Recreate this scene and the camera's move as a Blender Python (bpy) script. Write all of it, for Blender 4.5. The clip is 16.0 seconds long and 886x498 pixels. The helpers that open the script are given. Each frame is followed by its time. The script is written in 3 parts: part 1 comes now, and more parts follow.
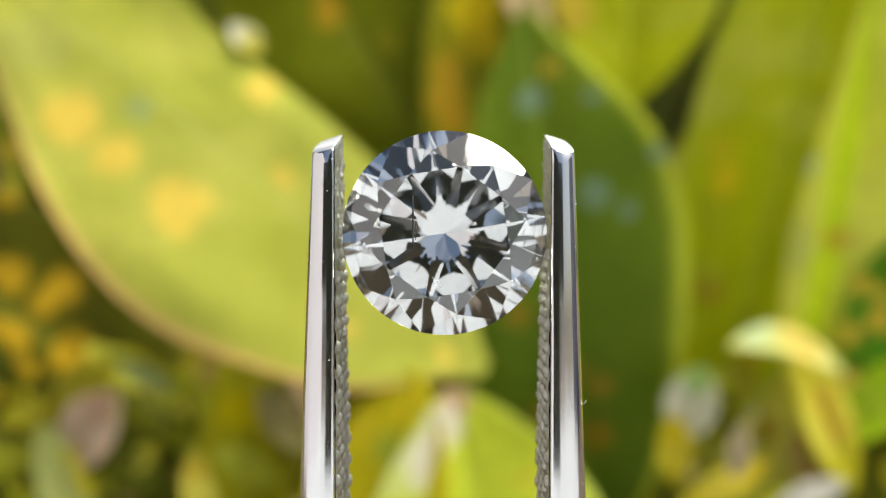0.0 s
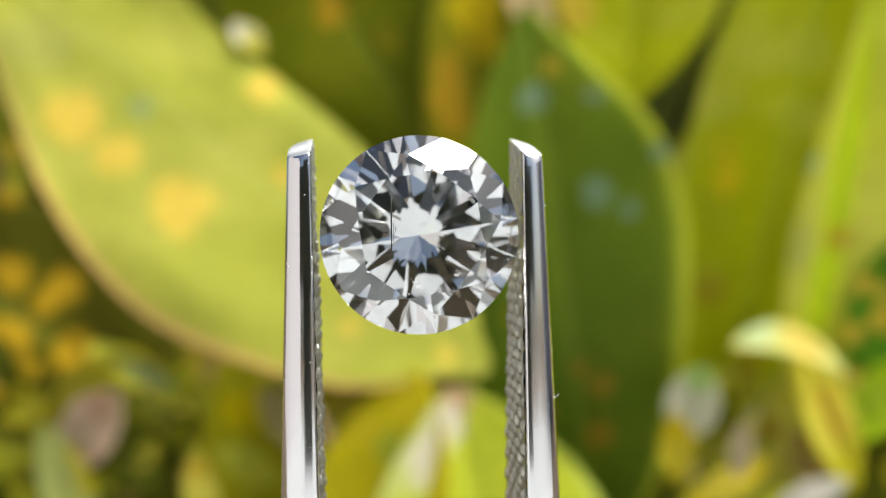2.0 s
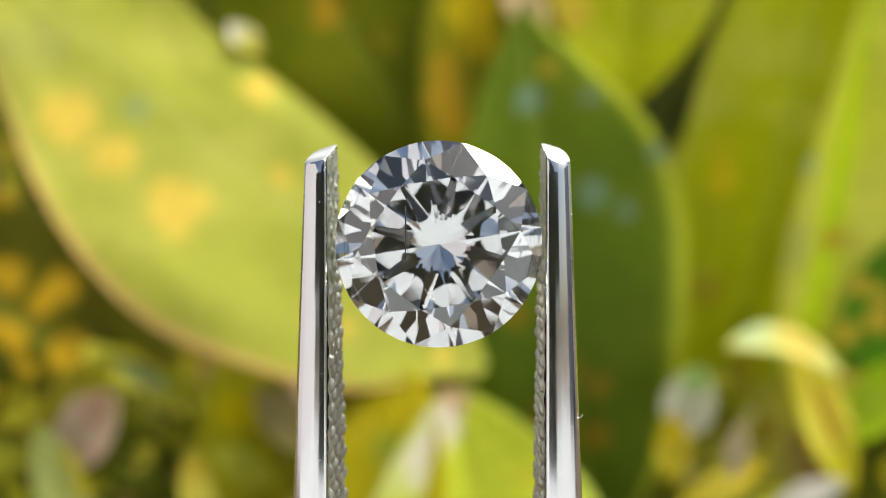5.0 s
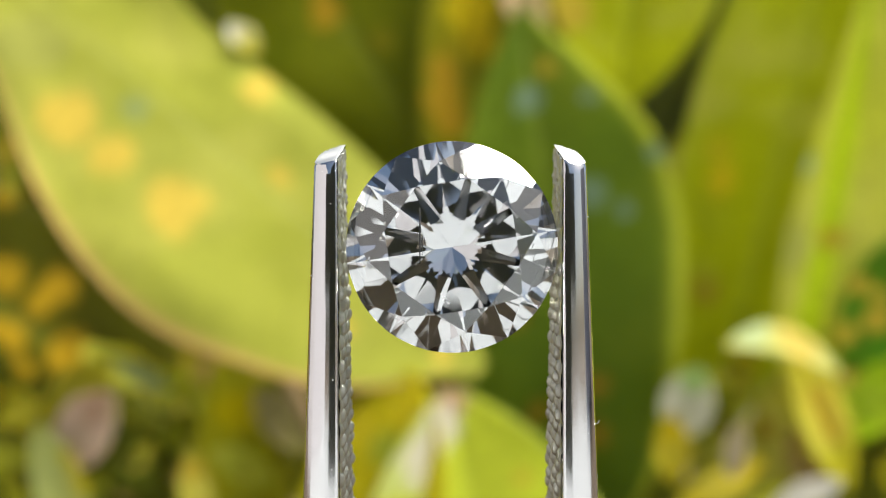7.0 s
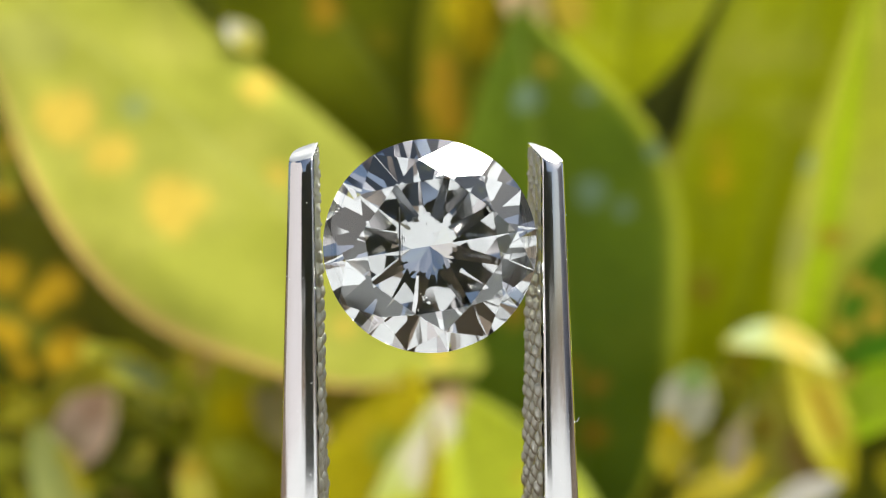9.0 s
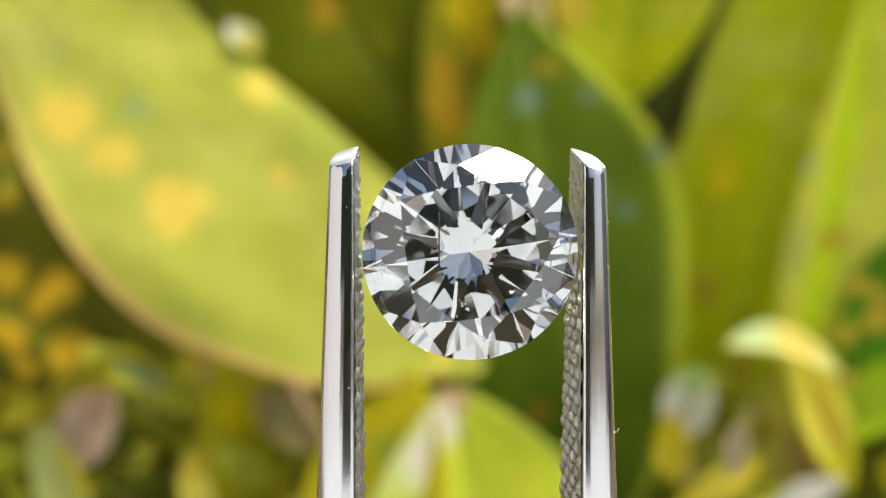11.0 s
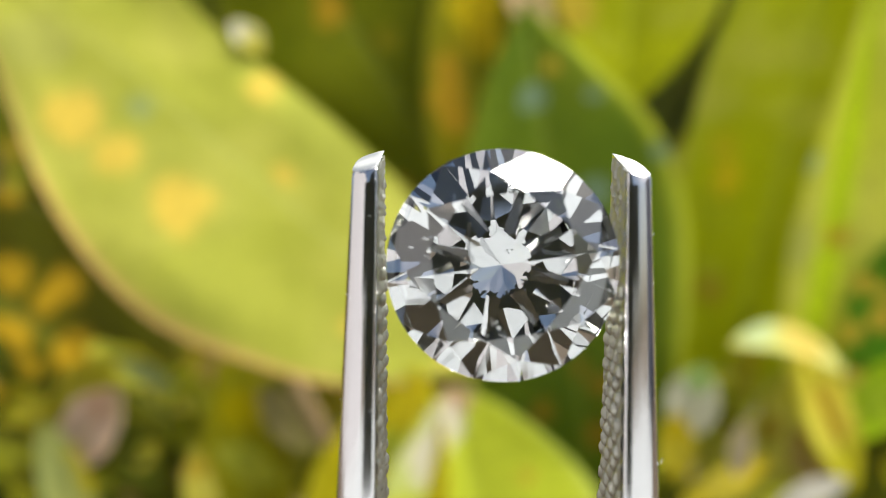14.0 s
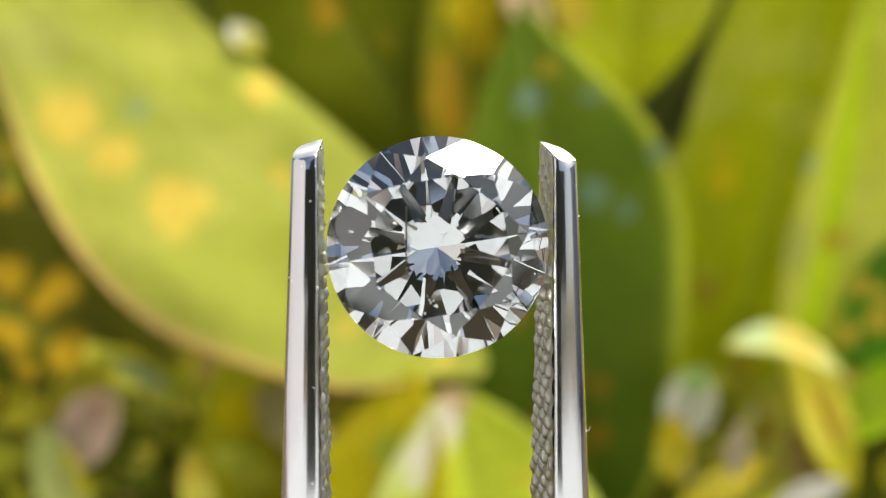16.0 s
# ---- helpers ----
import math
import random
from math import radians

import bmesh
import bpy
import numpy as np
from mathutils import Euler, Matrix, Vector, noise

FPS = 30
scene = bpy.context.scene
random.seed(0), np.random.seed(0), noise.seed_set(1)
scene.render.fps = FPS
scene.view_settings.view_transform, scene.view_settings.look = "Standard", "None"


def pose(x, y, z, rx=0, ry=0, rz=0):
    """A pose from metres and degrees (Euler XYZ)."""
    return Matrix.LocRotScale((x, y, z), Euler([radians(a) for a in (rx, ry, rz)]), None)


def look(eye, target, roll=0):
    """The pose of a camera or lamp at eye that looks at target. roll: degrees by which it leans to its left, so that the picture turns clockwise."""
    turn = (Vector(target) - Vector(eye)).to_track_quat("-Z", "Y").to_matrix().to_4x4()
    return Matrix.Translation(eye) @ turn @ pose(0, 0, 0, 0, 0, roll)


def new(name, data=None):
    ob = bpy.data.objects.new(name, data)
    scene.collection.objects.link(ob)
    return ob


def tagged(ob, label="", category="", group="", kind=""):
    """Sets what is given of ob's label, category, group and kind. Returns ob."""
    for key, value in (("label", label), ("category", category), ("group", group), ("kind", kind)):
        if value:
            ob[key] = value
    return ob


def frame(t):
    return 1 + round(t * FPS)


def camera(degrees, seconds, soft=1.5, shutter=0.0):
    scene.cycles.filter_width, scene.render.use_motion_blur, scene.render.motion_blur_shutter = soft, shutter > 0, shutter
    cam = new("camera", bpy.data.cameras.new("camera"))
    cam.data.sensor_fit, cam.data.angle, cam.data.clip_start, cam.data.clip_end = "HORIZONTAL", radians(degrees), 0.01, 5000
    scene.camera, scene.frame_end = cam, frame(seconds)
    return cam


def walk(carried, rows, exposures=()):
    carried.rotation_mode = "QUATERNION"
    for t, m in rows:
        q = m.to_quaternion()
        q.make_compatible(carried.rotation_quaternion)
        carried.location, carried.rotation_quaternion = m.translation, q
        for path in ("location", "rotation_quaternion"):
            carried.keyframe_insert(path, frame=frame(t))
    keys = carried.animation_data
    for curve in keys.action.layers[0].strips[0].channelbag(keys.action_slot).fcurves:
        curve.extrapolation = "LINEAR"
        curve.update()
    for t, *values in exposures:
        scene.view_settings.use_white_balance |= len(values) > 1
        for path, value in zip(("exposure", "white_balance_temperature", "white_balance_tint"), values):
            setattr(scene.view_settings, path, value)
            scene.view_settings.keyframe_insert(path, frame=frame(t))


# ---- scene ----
MM = 0.001
EYE = Vector((0.0, -0.027, 0.35))

# ---- camera ----
cam = camera(55.0, 16.0, soft=0.95)
cam.data.dof.use_dof = True
cam.data.dof.focus_distance = 0.0252
cam.data.dof.aperture_fstop = 40.0
# seconds, tilt and turn in degrees: all but still
SWAY = (
    (0.0, 0.000, 0.000),
    (0.3, 0.034, 0.023),
    (0.5, 0.057, 0.038),
    (0.8, 0.057, 0.038),
    (1.0, 0.057, 0.038),
    (1.2, 0.019, 0.023),
    (1.5, -0.038, 0.000),
    (1.7, -0.000, 0.046),
    (2.0, 0.057, 0.114),
    (2.2, 0.034, 0.068),
    (2.5, 0.000, 0.000),
    (2.8, 0.034, 0.080),
    (3.0, 0.057, 0.133),
    (3.3, 0.068, 0.076),
    (3.5, 0.076, 0.038),
    (3.8, 0.030, -0.008),
    (4.0, 0.000, -0.038),
    (4.2, 0.000, -0.038),
    (6.3, 0.000, -0.304),
    (6.5, 0.000, -0.304),
    (6.8, 0.011, -0.247),
    (7.0, 0.019, -0.209),
    (7.2, 0.042, -0.141),
    (7.5, 0.076, -0.038),
    (7.8, 0.133, -0.107),
    (8.0, 0.171, -0.152),
    (8.2, 0.156, -0.175),
    (8.5, 0.133, -0.209),
    (8.8, 0.110, -0.243),
    (9.0, 0.095, -0.266),
    (9.2, 0.095, -0.266),
    (11.3, 0.008, -0.162),
    (11.5, 0.000, -0.152),
    (11.8, 0.068, -0.186),
    (12.0, 0.114, -0.209),
    (12.2, 0.137, -0.103),
    (12.5, 0.171, 0.057),
    (13.0, 0.133, 0.095),
    (13.2, 0.133, -0.019),
    (13.5, 0.133, -0.190),
    (13.8, 0.122, -0.019),
    (14.0, 0.114, 0.095),
    (14.2, 0.099, 0.019),
    (14.5, 0.076, -0.095),
    (14.8, 0.122, -0.072),
    (15.0, 0.152, -0.057),
    (15.2, 0.129, -0.042),
    (15.5, 0.095, -0.019),
    (15.8, 0.038, -0.065),
    (16.0, 0.000, -0.095),
)
walk(cam, [(t, pose(EYE.x, EYE.y, EYE.z, 90 - up, 0, turn)) for t, up, turn in SWAY], exposures=((0.0, 0.78, 6500, 4), (16.0, 0.78, 6500, 4)))

# ---- light ----
SUN = Vector((0.520, -0.115, 0.847)).normalized()
world = bpy.data.worlds.new("sky")
scene.world = world
world.use_nodes = True
wn = world.node_tree
sky = wn.nodes.new("ShaderNodeTexSky")
sky.sky_type = "NISHITA"
sky.sun_disc = False
sky.sun_elevation = math.asin(SUN.z)
sky.sun_rotation = math.atan2(SUN.x, SUN.y)
sky.air_density, sky.dust_density = 1.0, 4.0
wn.links.new(sky.outputs[0], wn.nodes["Background"].inputs[0])
wn.nodes["Background"].inputs[1].default_value = 0.065
lamp = bpy.data.lights.new("sun", "SUN")
lamp.energy, lamp.angle, lamp.color = 5.0, radians(38.0), (1.0, 0.97, 0.91)
sun = new("sun", lamp)
sun.matrix_basis = look(SUN * 3, (0, 0, 0))


# ---- materials ----
def material(name):
    m = bpy.data.materials.new(name)
    m.use_nodes = True
    nt = m.node_tree
    return m, nt, nt.nodes["Principled BSDF"], nt.nodes["Material Output"]


def noise_node(nt, scale, detail=4.0, rough=0.6, stretch=(1, 1, 1)):
    co = nt.nodes.new("ShaderNodeTexCoord")
    mp = nt.nodes.new("ShaderNodeMapping")
    mp.inputs["Scale"].default_value = stretch
    nz = nt.nodes.new("ShaderNodeTexNoise")
    nz.inputs["Scale"].default_value, nz.inputs["Detail"].default_value = scale, detail
    nz.inputs["Roughness"].default_value = rough
    nt.links.new(co.outputs["Object"], mp.inputs[0])
    nt.links.new(mp.outputs[0], nz.inputs["Vector"])
    return nz


def span(nt, src, a, b):
    r = nt.nodes.new("ShaderNodeMapRange")
    r.inputs[1].default_value, r.inputs[2].default_value = 0.3, 0.7
    r.inputs[3].default_value, r.inputs[4].default_value = a, b
    nt.links.new(src, r.inputs[0])
    return r.outputs[0]


def bump(nt, src, bsdf, strength, dist):
    b = nt.nodes.new("ShaderNodeBump")
    b.inputs["Strength"].default_value, b.inputs["Distance"].default_value = strength, dist
    nt.links.new(src, b.inputs["Height"])
    nt.links.new(b.outputs[0], bsdf.inputs["Normal"])


def leaf_material():
    """Waxy leaf: variegation from the leaf's own colour layer, veined grain, light through the blade."""
    m, nt, p, out = material("leaf")
    col = nt.nodes.new("ShaderNodeVertexColor")
    col.layer_name = "variegation"
    grain = noise_node(nt, 420, 5)
    mul = nt.nodes.new("ShaderNodeMixRGB")
    mul.blend_type = "MULTIPLY"
    mul.inputs[0].default_value = 1.0
    g = span(nt, grain.outputs[0], 0.86, 1.12)
    nt.links.new(col.outputs[0], mul.inputs[1])
    nt.links.new(g, mul.inputs[2])
    nt.links.new(mul.outputs[0], p.inputs["Base Color"])
    p.inputs["Roughness"].default_value = 0.5
    p.inputs["Specular IOR Level"].default_value = 0.1
    tr = nt.nodes.new("ShaderNodeBsdfTranslucent")
    nt.links.new(mul.outputs[0], tr.inputs[0])
    mix = nt.nodes.new("ShaderNodeMixShader")
    mix.inputs[0].default_value = 0.42
    nt.links.new(p.outputs[0], mix.inputs[1])
    nt.links.new(tr.outputs[0], mix.inputs[2])
    nt.links.new(mix.outputs[0], out.inputs[0])
    bump(nt, grain.outputs[0], p, 0.25, 0.0006)
    return m


def plain_material(name, c1, c2, scale, rough, bumpy=0.0, stretch=(1, 1, 1)):
    m, nt, p, out = material(name)
    nz = noise_node(nt, scale, 6, 0.65, stretch)
    ramp = nt.nodes.new("ShaderNodeMixRGB")
    ramp.inputs[1].default_value, ramp.inputs[2].default_value = (*c1, 1), (*c2, 1)
    nt.links.new(span(nt, nz.outputs[0], 0, 1), ramp.inputs[0])
    nt.links.new(ramp.outputs[0], p.inputs["Base Color"])
    p.inputs["Roughness"].default_value = rough
    if bumpy:
        bump(nt, nz.outputs[0], p, bumpy, 0.3 / scale)
    return m


def steel_material(name, rough, tint, scratch):
    """Polished steel: fine scratches along the arm, faint smears, tiny pits."""
    m, nt, p, out = material(name)
    p.inputs["Metallic"].default_value = 1.0
    p.inputs["Base Color"].default_value = (*tint, 1)
    lines = noise_node(nt, 9000, 3, 0.6, (1, 1, 0.03))
    smear = noise_node(nt, 700, 4, 0.6, (1, 1, 0.3))
    add = nt.nodes.new("ShaderNodeMath")
    add.operation = "ADD"
    nt.links.new(span(nt, lines.outputs[0], rough * 0.7, rough * 1.2), add.inputs[0])
    nt.links.new(span(nt, smear.outputs[0], 0, rough * 0.8), add.inputs[1])
    nt.links.new(add.outputs[0], p.inputs["Roughness"])
    bump(nt, lines.outputs[0], p, scratch, 0.00001)
    return m


def diamond_material():
    """Clear, colourless diamond."""
    m, nt, p, out = material("diamond")
    nt.nodes.remove(p)
    g = nt.nodes.new("ShaderNodeBsdfGlass")
    g.inputs["Color"].default_value = (1, 1, 1, 1)
    g.inputs["Roughness"].default_value = 0.0
    g.inputs["IOR"].default_value = 2.417
    nt.links.new(g.outputs[0], out.inputs[0])
    return m


LEAF = leaf_material()
BARK = plain_material("bark", (0.20, 0.13, 0.06), (0.34, 0.23, 0.11), 300, 0.85, 0.5)
SOIL = plain_material("soil", (0.035, 0.025, 0.016), (0.11, 0.075, 0.045), 60, 0.95, 0.8)
STEEL = steel_material("polished_steel", 0.09, (0.80, 0.775, 0.77), 0.14)
GRIP = steel_material("ground_steel", 0.30, (0.56, 0.55, 0.49), 0.1)
FILED = steel_material("filed_steel", 0.38, (0.80, 0.79, 0.78), 0.3)
DIAMOND = diamond_material()
DARK = plain_material("dark_inclusion", (0.01, 0.01, 0.01), (0.03, 0.03, 0.03), 9000, 0.6)
FEATHER = plain_material("feather_inclusion", (0.75, 0.76, 0.78), (0.95, 0.95, 0.95), 20000, 0.4)
PAVING = plain_material("paving", (0.30, 0.313, 0.33), (0.42, 0.436, 0.46), 40, 0.85, 0.2)
PLASTER = plain_material("plaster", (0.355, 0.34, 0.36), (0.435, 0.415, 0.44), 25, 0.9, 0.2)
BLACK = plain_material("black_glass", (0.030, 0.032, 0.030), (0.045, 0.047, 0.045), 80, 0.4)


def part(name, bm, mat, parent, label="", smooth=False):
    me = bpy.data.meshes.new(name)
    bm.normal_update()
    bm.to_mesh(me)
    bm.free()
    me.materials.append(mat)
    for f in me.polygons:
        f.use_smooth = smooth
    ob = new(name, me)
    ob.parent = parent
    return tagged(ob, label)


# ---- ground ----
def ground():
    bm = bmesh.new()
    n, side = 60, 400.0
    at = [side * math.copysign(abs(k / n) ** 4, k) for k in range(-n, n + 1)]
    vs = [[bm.verts.new((x, y, 0.012 * noise.noise((x * 9, y * 9, 0)) - 0.005)) for x in at] for y in at]
    for j in range(len(at) - 1):
        for i in range(len(at) - 1):
            bm.faces.new((vs[j][i], vs[j][i + 1], vs[j + 1][i + 1], vs[j + 1][i]))
    me = bpy.data.meshes.new("ground")
    bm.to_mesh(me)
    bm.free()
    me.materials.append(SOIL)
    tagged(new("ground", me), "dark crumbly garden soil under the shrub", "ground", kind="structure")


ground()


def closing():
    """Unseen pale paving and rendered walls behind and beside the camera, added to shape reflections."""
    bm = bmesh.new()
    for j in range(14):
        for i in range(13):
            half = j % 2 and i == 0
            x0, y0 = -1.6 + 0.4 * i + ((-0.2 if i else -0.1) if j % 2 else 0), -0.36 - 0.3 * j
            r = bmesh.ops.create_cube(bm, size=1.0)
            bmesh.ops.scale(bm, vec=(0.192 if half else 0.392, 0.292, 0.05), verts=r["verts"])
            bmesh.ops.translate(bm, vec=(x0, y0, 0.005 + 0.002 * noise.noise((i * 3.1, j * 2.7, 0))), verts=r["verts"])
    me = bpy.data.meshes.new("pavement")
    bm.to_mesh(me)
    bm.free()
    me.materials.append(PAVING)
    tagged(new("pavement", me), "unseen pale grey paving slabs before the bed, added to brighten reflections", "pavement", kind="structure")
    # added walls: the west one mirrors bright in the steel, the east one grey
    for name, size, place in (("added_wall_west", (0.2, 6.0, 2.2), (-1.9, -1.6, 1.09)), ("added_wall_east", (0.2, 3.0, 1.8), (3.5, -0.1, 0.89))):
        bm = bmesh.new()
        bmesh.ops.create_cube(bm, size=1.0)
        bmesh.ops.scale(bm, vec=size, verts=bm.verts)
        bmesh.ops.translate(bm, vec=place, verts=bm.verts)
        bmesh.ops.bevel(bm, geom=bm.edges[:], offset=0.01, segments=2, affect="EDGES")
        me = bpy.data.meshes.new(name)
        bm.to_mesh(me)
        bm.free()
        me.materials.append(PLASTER)
        tagged(new(name, me), "unseen off-white rendered wall, added for the reflections in steel and stone", "wall", kind="structure")


closing()


# ---- the shrub ----
def mix3(a, b, k):
    return tuple(p + (q - p) * k for p, q in zip(a, b))


def smooth01(a, b, v):
    k = min(1.0, max(0.0, (v - a) / (b - a)))
    return k * k * (3 - 2 * k)


def along(rows, s, col):
    """A smooth curve through evenly spaced rows, at s from 0 to 1."""
    n = len(rows) - 1
    k = min(n - 1, int(s * n))
    u = s * n - k
    a, b, c, d = (rows[min(n, max(0, k + q))][col] for q in (-1, 0, 1, 2))
    return max(0.0001, b + 0.5 * u * (c - a + u * (2 * a - 5 * b + 4 * c - d + u * (3 * (b - c) + d - a))))


SET_BACK = 1.6


def spread(p):
    """From the shrub's plan, drawn at five eighths of its size, to its true place and size."""
    return EYE + (Vector(p) - EYE) * SET_BACK


def leaf(parent, base, tip, wide, body, label="", edge=None, rib=None, spots=(), facing=(0, -1, 0.35), bend=0.0, sway=0.0,
         fold=0.12, early=1.0, blunt=0.75, edge_on=(1, 1), lop=(1, 1), ribw=0.09, ns=56, nt=28, dapple=0.0, seed=0, shape=(), crease=1.0, edge_from=0.90):
    """A leaf blade from base to tip, with midrib and side veins; spots: x, z, radius, colour in the shrub's plan; shape: how far the two margins stand from the midrib along the leaf."""
    base, tip = Vector(base), Vector(tip)
    axis = tip - base
    length = axis.length
    axis.normalize()
    side = axis.cross(Vector(facing)).normalized()
    up = side.cross(axis).normalized()
    edge, rib = edge or mix3(body, (0.5, 0.5, 0.1), 0.2), rib or mix3(body, (0.5, 0.55, 0.08), 0.35)
    rnd = random.Random(seed * 7 + 3)
    dots = [(rnd.random(), rnd.uniform(-0.9, 0.9), rnd.uniform(0.02, 0.06) * length) for _ in range(int(dapple * 40))]
    verts, cols, faces = [], [], []
    thick = 0.00045
    for layer in (0, 1):
        for j in range(ns + 1):
            s = j / ns
            w = wide * max(0.0, math.sin(math.pi * min(1, 0.004 + 0.992 * s) ** early)) ** blunt
            mid = base + axis * (length * s) + up * (bend * 4 * s * (1 - s)) + side * (sway * 4 * s * (1 - s))
            for i in range(nt + 1):
                t = 2 * i / nt - 1
                v = abs(t)
                lw = w * (lop[0] if t < 0 else lop[1])
                if shape:
                    lw = along(shape, s, 1 if t < 0 else 2)
                n = noise.noise((s * 4 + seed, t * 1.5, seed * 1.7))
                vein = 0.00010 * math.cos((s * 16 - v * 2.2) * 2 * math.pi) * (1 - v) * smooth01(0.02, 0.2, v)
                h = fold * v * lw + 0.12 * lw * n * v - 0.0003 * crease * (1 - smooth01(0, 0.09, v)) + vein * crease - layer * thick
                p = mid + side * (t * lw) + up * h
                verts.append(spread(p))
                m = noise.noise((p.x * 90 + seed, p.z * 90, seed)) * 0.5 + 0.5
                c = mix3(body, mix3(body, (0.30, 0.33, 0.02), 0.5), smooth01(0.45, 0.8, m) * 0.6)
                c = mix3(c, mix3(body, (0.02, 0.05, 0.005), 0.4), smooth01(0.4, 0.9, 1 - m) * 0.5)
                if sum(body) > 0.8:
                    pale = noise.noise((p.x * 55 + 3, p.z * 55, seed + 9)) + 0.5 * noise.noise((p.x * 170, p.z * 170, seed))
                    c = mix3(c, (0.70, 0.66, 0.14), 0.45 * smooth01(-0.15, 0.6, pale))
                c = mix3(c, rib, 0.8 * (1 - smooth01(ribw * 0.3, ribw, v)))
                on = edge_on[0] if t < 0 else edge_on[1]
                c = mix3(c, edge, on * smooth01(edge_from, 0.99, v + 0.04 * n))
                for sx, sz, sr, sc in spots:
                    d = math.hypot(p.x - sx, p.z - sz) / (sr * (1 + 0.35 * noise.noise((p.x * 300, p.z * 300, sx * 50))))
                    c = mix3(c, sc, 0.92 * (1 - smooth01(0.75, 1.15, d)))
                for ds, dt, dr in dots:
                    d = math.hypot((s - ds) * length, (t - dt) * w) / dr
                    c = mix3(c, (0.50, 0.36, 0.03), 0.8 * (1 - smooth01(0.7, 1.1, d)))
                cols.append((*c, 1))
    row, half = nt + 1, (ns + 1) * (nt + 1)
    for j in range(ns):
        for i in range(nt):
            a = j * row + i
            faces.append((a, a + 1, a + row + 1, a + row))
            faces.append((half + a, half + a + row, half + a + row + 1, half + a + 1))
    rim = [i for i in range(row)] + [j * row + nt for j in range(1, ns + 1)] + [ns * row + i for i in range(nt - 1, -1, -1)] + [j * row for j in range(ns - 1, 0, -1)]
    for a, b in zip(rim, rim[1:] + rim[:1]):
        faces.append((b, a, half + a, half + b))
    me = bpy.data.meshes.new("leaf")
    me.from_pydata([tuple(v) for v in verts], [], faces)
    layer = me.color_attributes.new("variegation", "FLOAT_COLOR", "POINT")
    layer.data.foreach_set("color", [x for c in cols for x in c])
    me.materials.append(LEAF)
    for f in me.polygons:
        f.use_smooth = True
    me.set_sharp_from_angle(angle=radians(50))
    ob = new("leaf", me)
    ob.parent = parent
    tagged(ob, label)
    return ob, base, axis


def tube(name, pts, radii, mat, parent, label="", sides=10):
    bm = bmesh.new()
    rings = []
    for k, (p, r) in enumerate(zip(pts, radii)):
        d = (Vector(pts[min(k + 1, len(pts) - 1)]) - Vector(pts[max(k - 1, 0)])).normalized()
        a = d.orthogonal().normalized()
        b = d.cross(a)
        rings.append([bm.verts.new(Vector(p) + (a * math.cos(q) + b * math.sin(q)) * r) for q in (2 * math.pi * i / sides for i in range(sides))])
    for r1, r2 in zip(rings, rings[1:]):
        for i in range(sides):
            bm.faces.new((r1[i], r1[(i + 1) % sides], r2[(i + 1) % sides], r2[i]))
    bm.faces.new(rings[0][::-1])
    bm.faces.new(rings[-1])
    return part(name, bm, mat, parent, label, True)


def arc(a, b, lift, n=8):
    a, b = Vector(a), Vector(b)
    return [a.lerp(b, k / n) + Vector(lift) * (4 * (k / n) * (1 - k / n)) for k in range(n + 1)]


shrub = tagged(new("variegated_shrub"), "sunlit garden shrub with gold-spotted yellow-green leaves", "shrub")
GOLD, PALE, BLUE, TAN = (0.62, 0.46, 0.04), (0.80, 0.74, 0.58), (0.24, 0.34, 0.20), (0.38, 0.26, 0.02)
PINK = (0.68, 0.45, 0.28)
leaf(shrub, (-0.0600, 0.0740, 0.3902), (0.0049, 0.0720, 0.3358), 0.0210, (0.49, 0.50, 0.07), "broad pale yellow-green leaf with golden spots and an orange margin", spots=((-0.0432, 0.3649, 0.0036, (0.82, 0.62, 0.1)), (-0.0378, 0.3606, 0.0027, (0.82, 0.62, 0.1)), (-0.0301, 0.3548, 0.0036, (0.82, 0.62, 0.1)), (-0.0219, 0.3692, 0.0020, (0.82, 0.62, 0.1)), (-0.0189, 0.3586, 0.0015, (0.82, 0.62, 0.1)), (-0.0355, 0.3664, 0.0017, (0.38, 0.44, 0.16)), (-0.0110, 0.3410, 0.0012, (0.82, 0.62, 0.1)), (0.0003, 0.3377, 0.0013, (0.82, 0.62, 0.1)), (-0.0475, 0.3742, 0.0040, (0.46, 0.46, 0.1)),), edge=(0.85, 0.52, 0.20), rib=(0.55, 0.56, 0.12), crease=0.15, edge_from=0.92, facing=(0.05, -1, 0.35), fold=0.0, bend=0.0, edge_on=(0.0, 1), ribw=0.05, ns=80, nt=40, seed=0, shape=((0, 0.0007, 0.0008), (0, 0.0098, 0.0059), (0, 0.0116, 0.0111), (0, 0.0108, 0.0164), (0, 0.0112, 0.0196), (0, 0.0112, 0.0201), (0, 0.0106, 0.0168), (0, 0.0086, 0.0115), (0, 0.0010, 0.0010)))
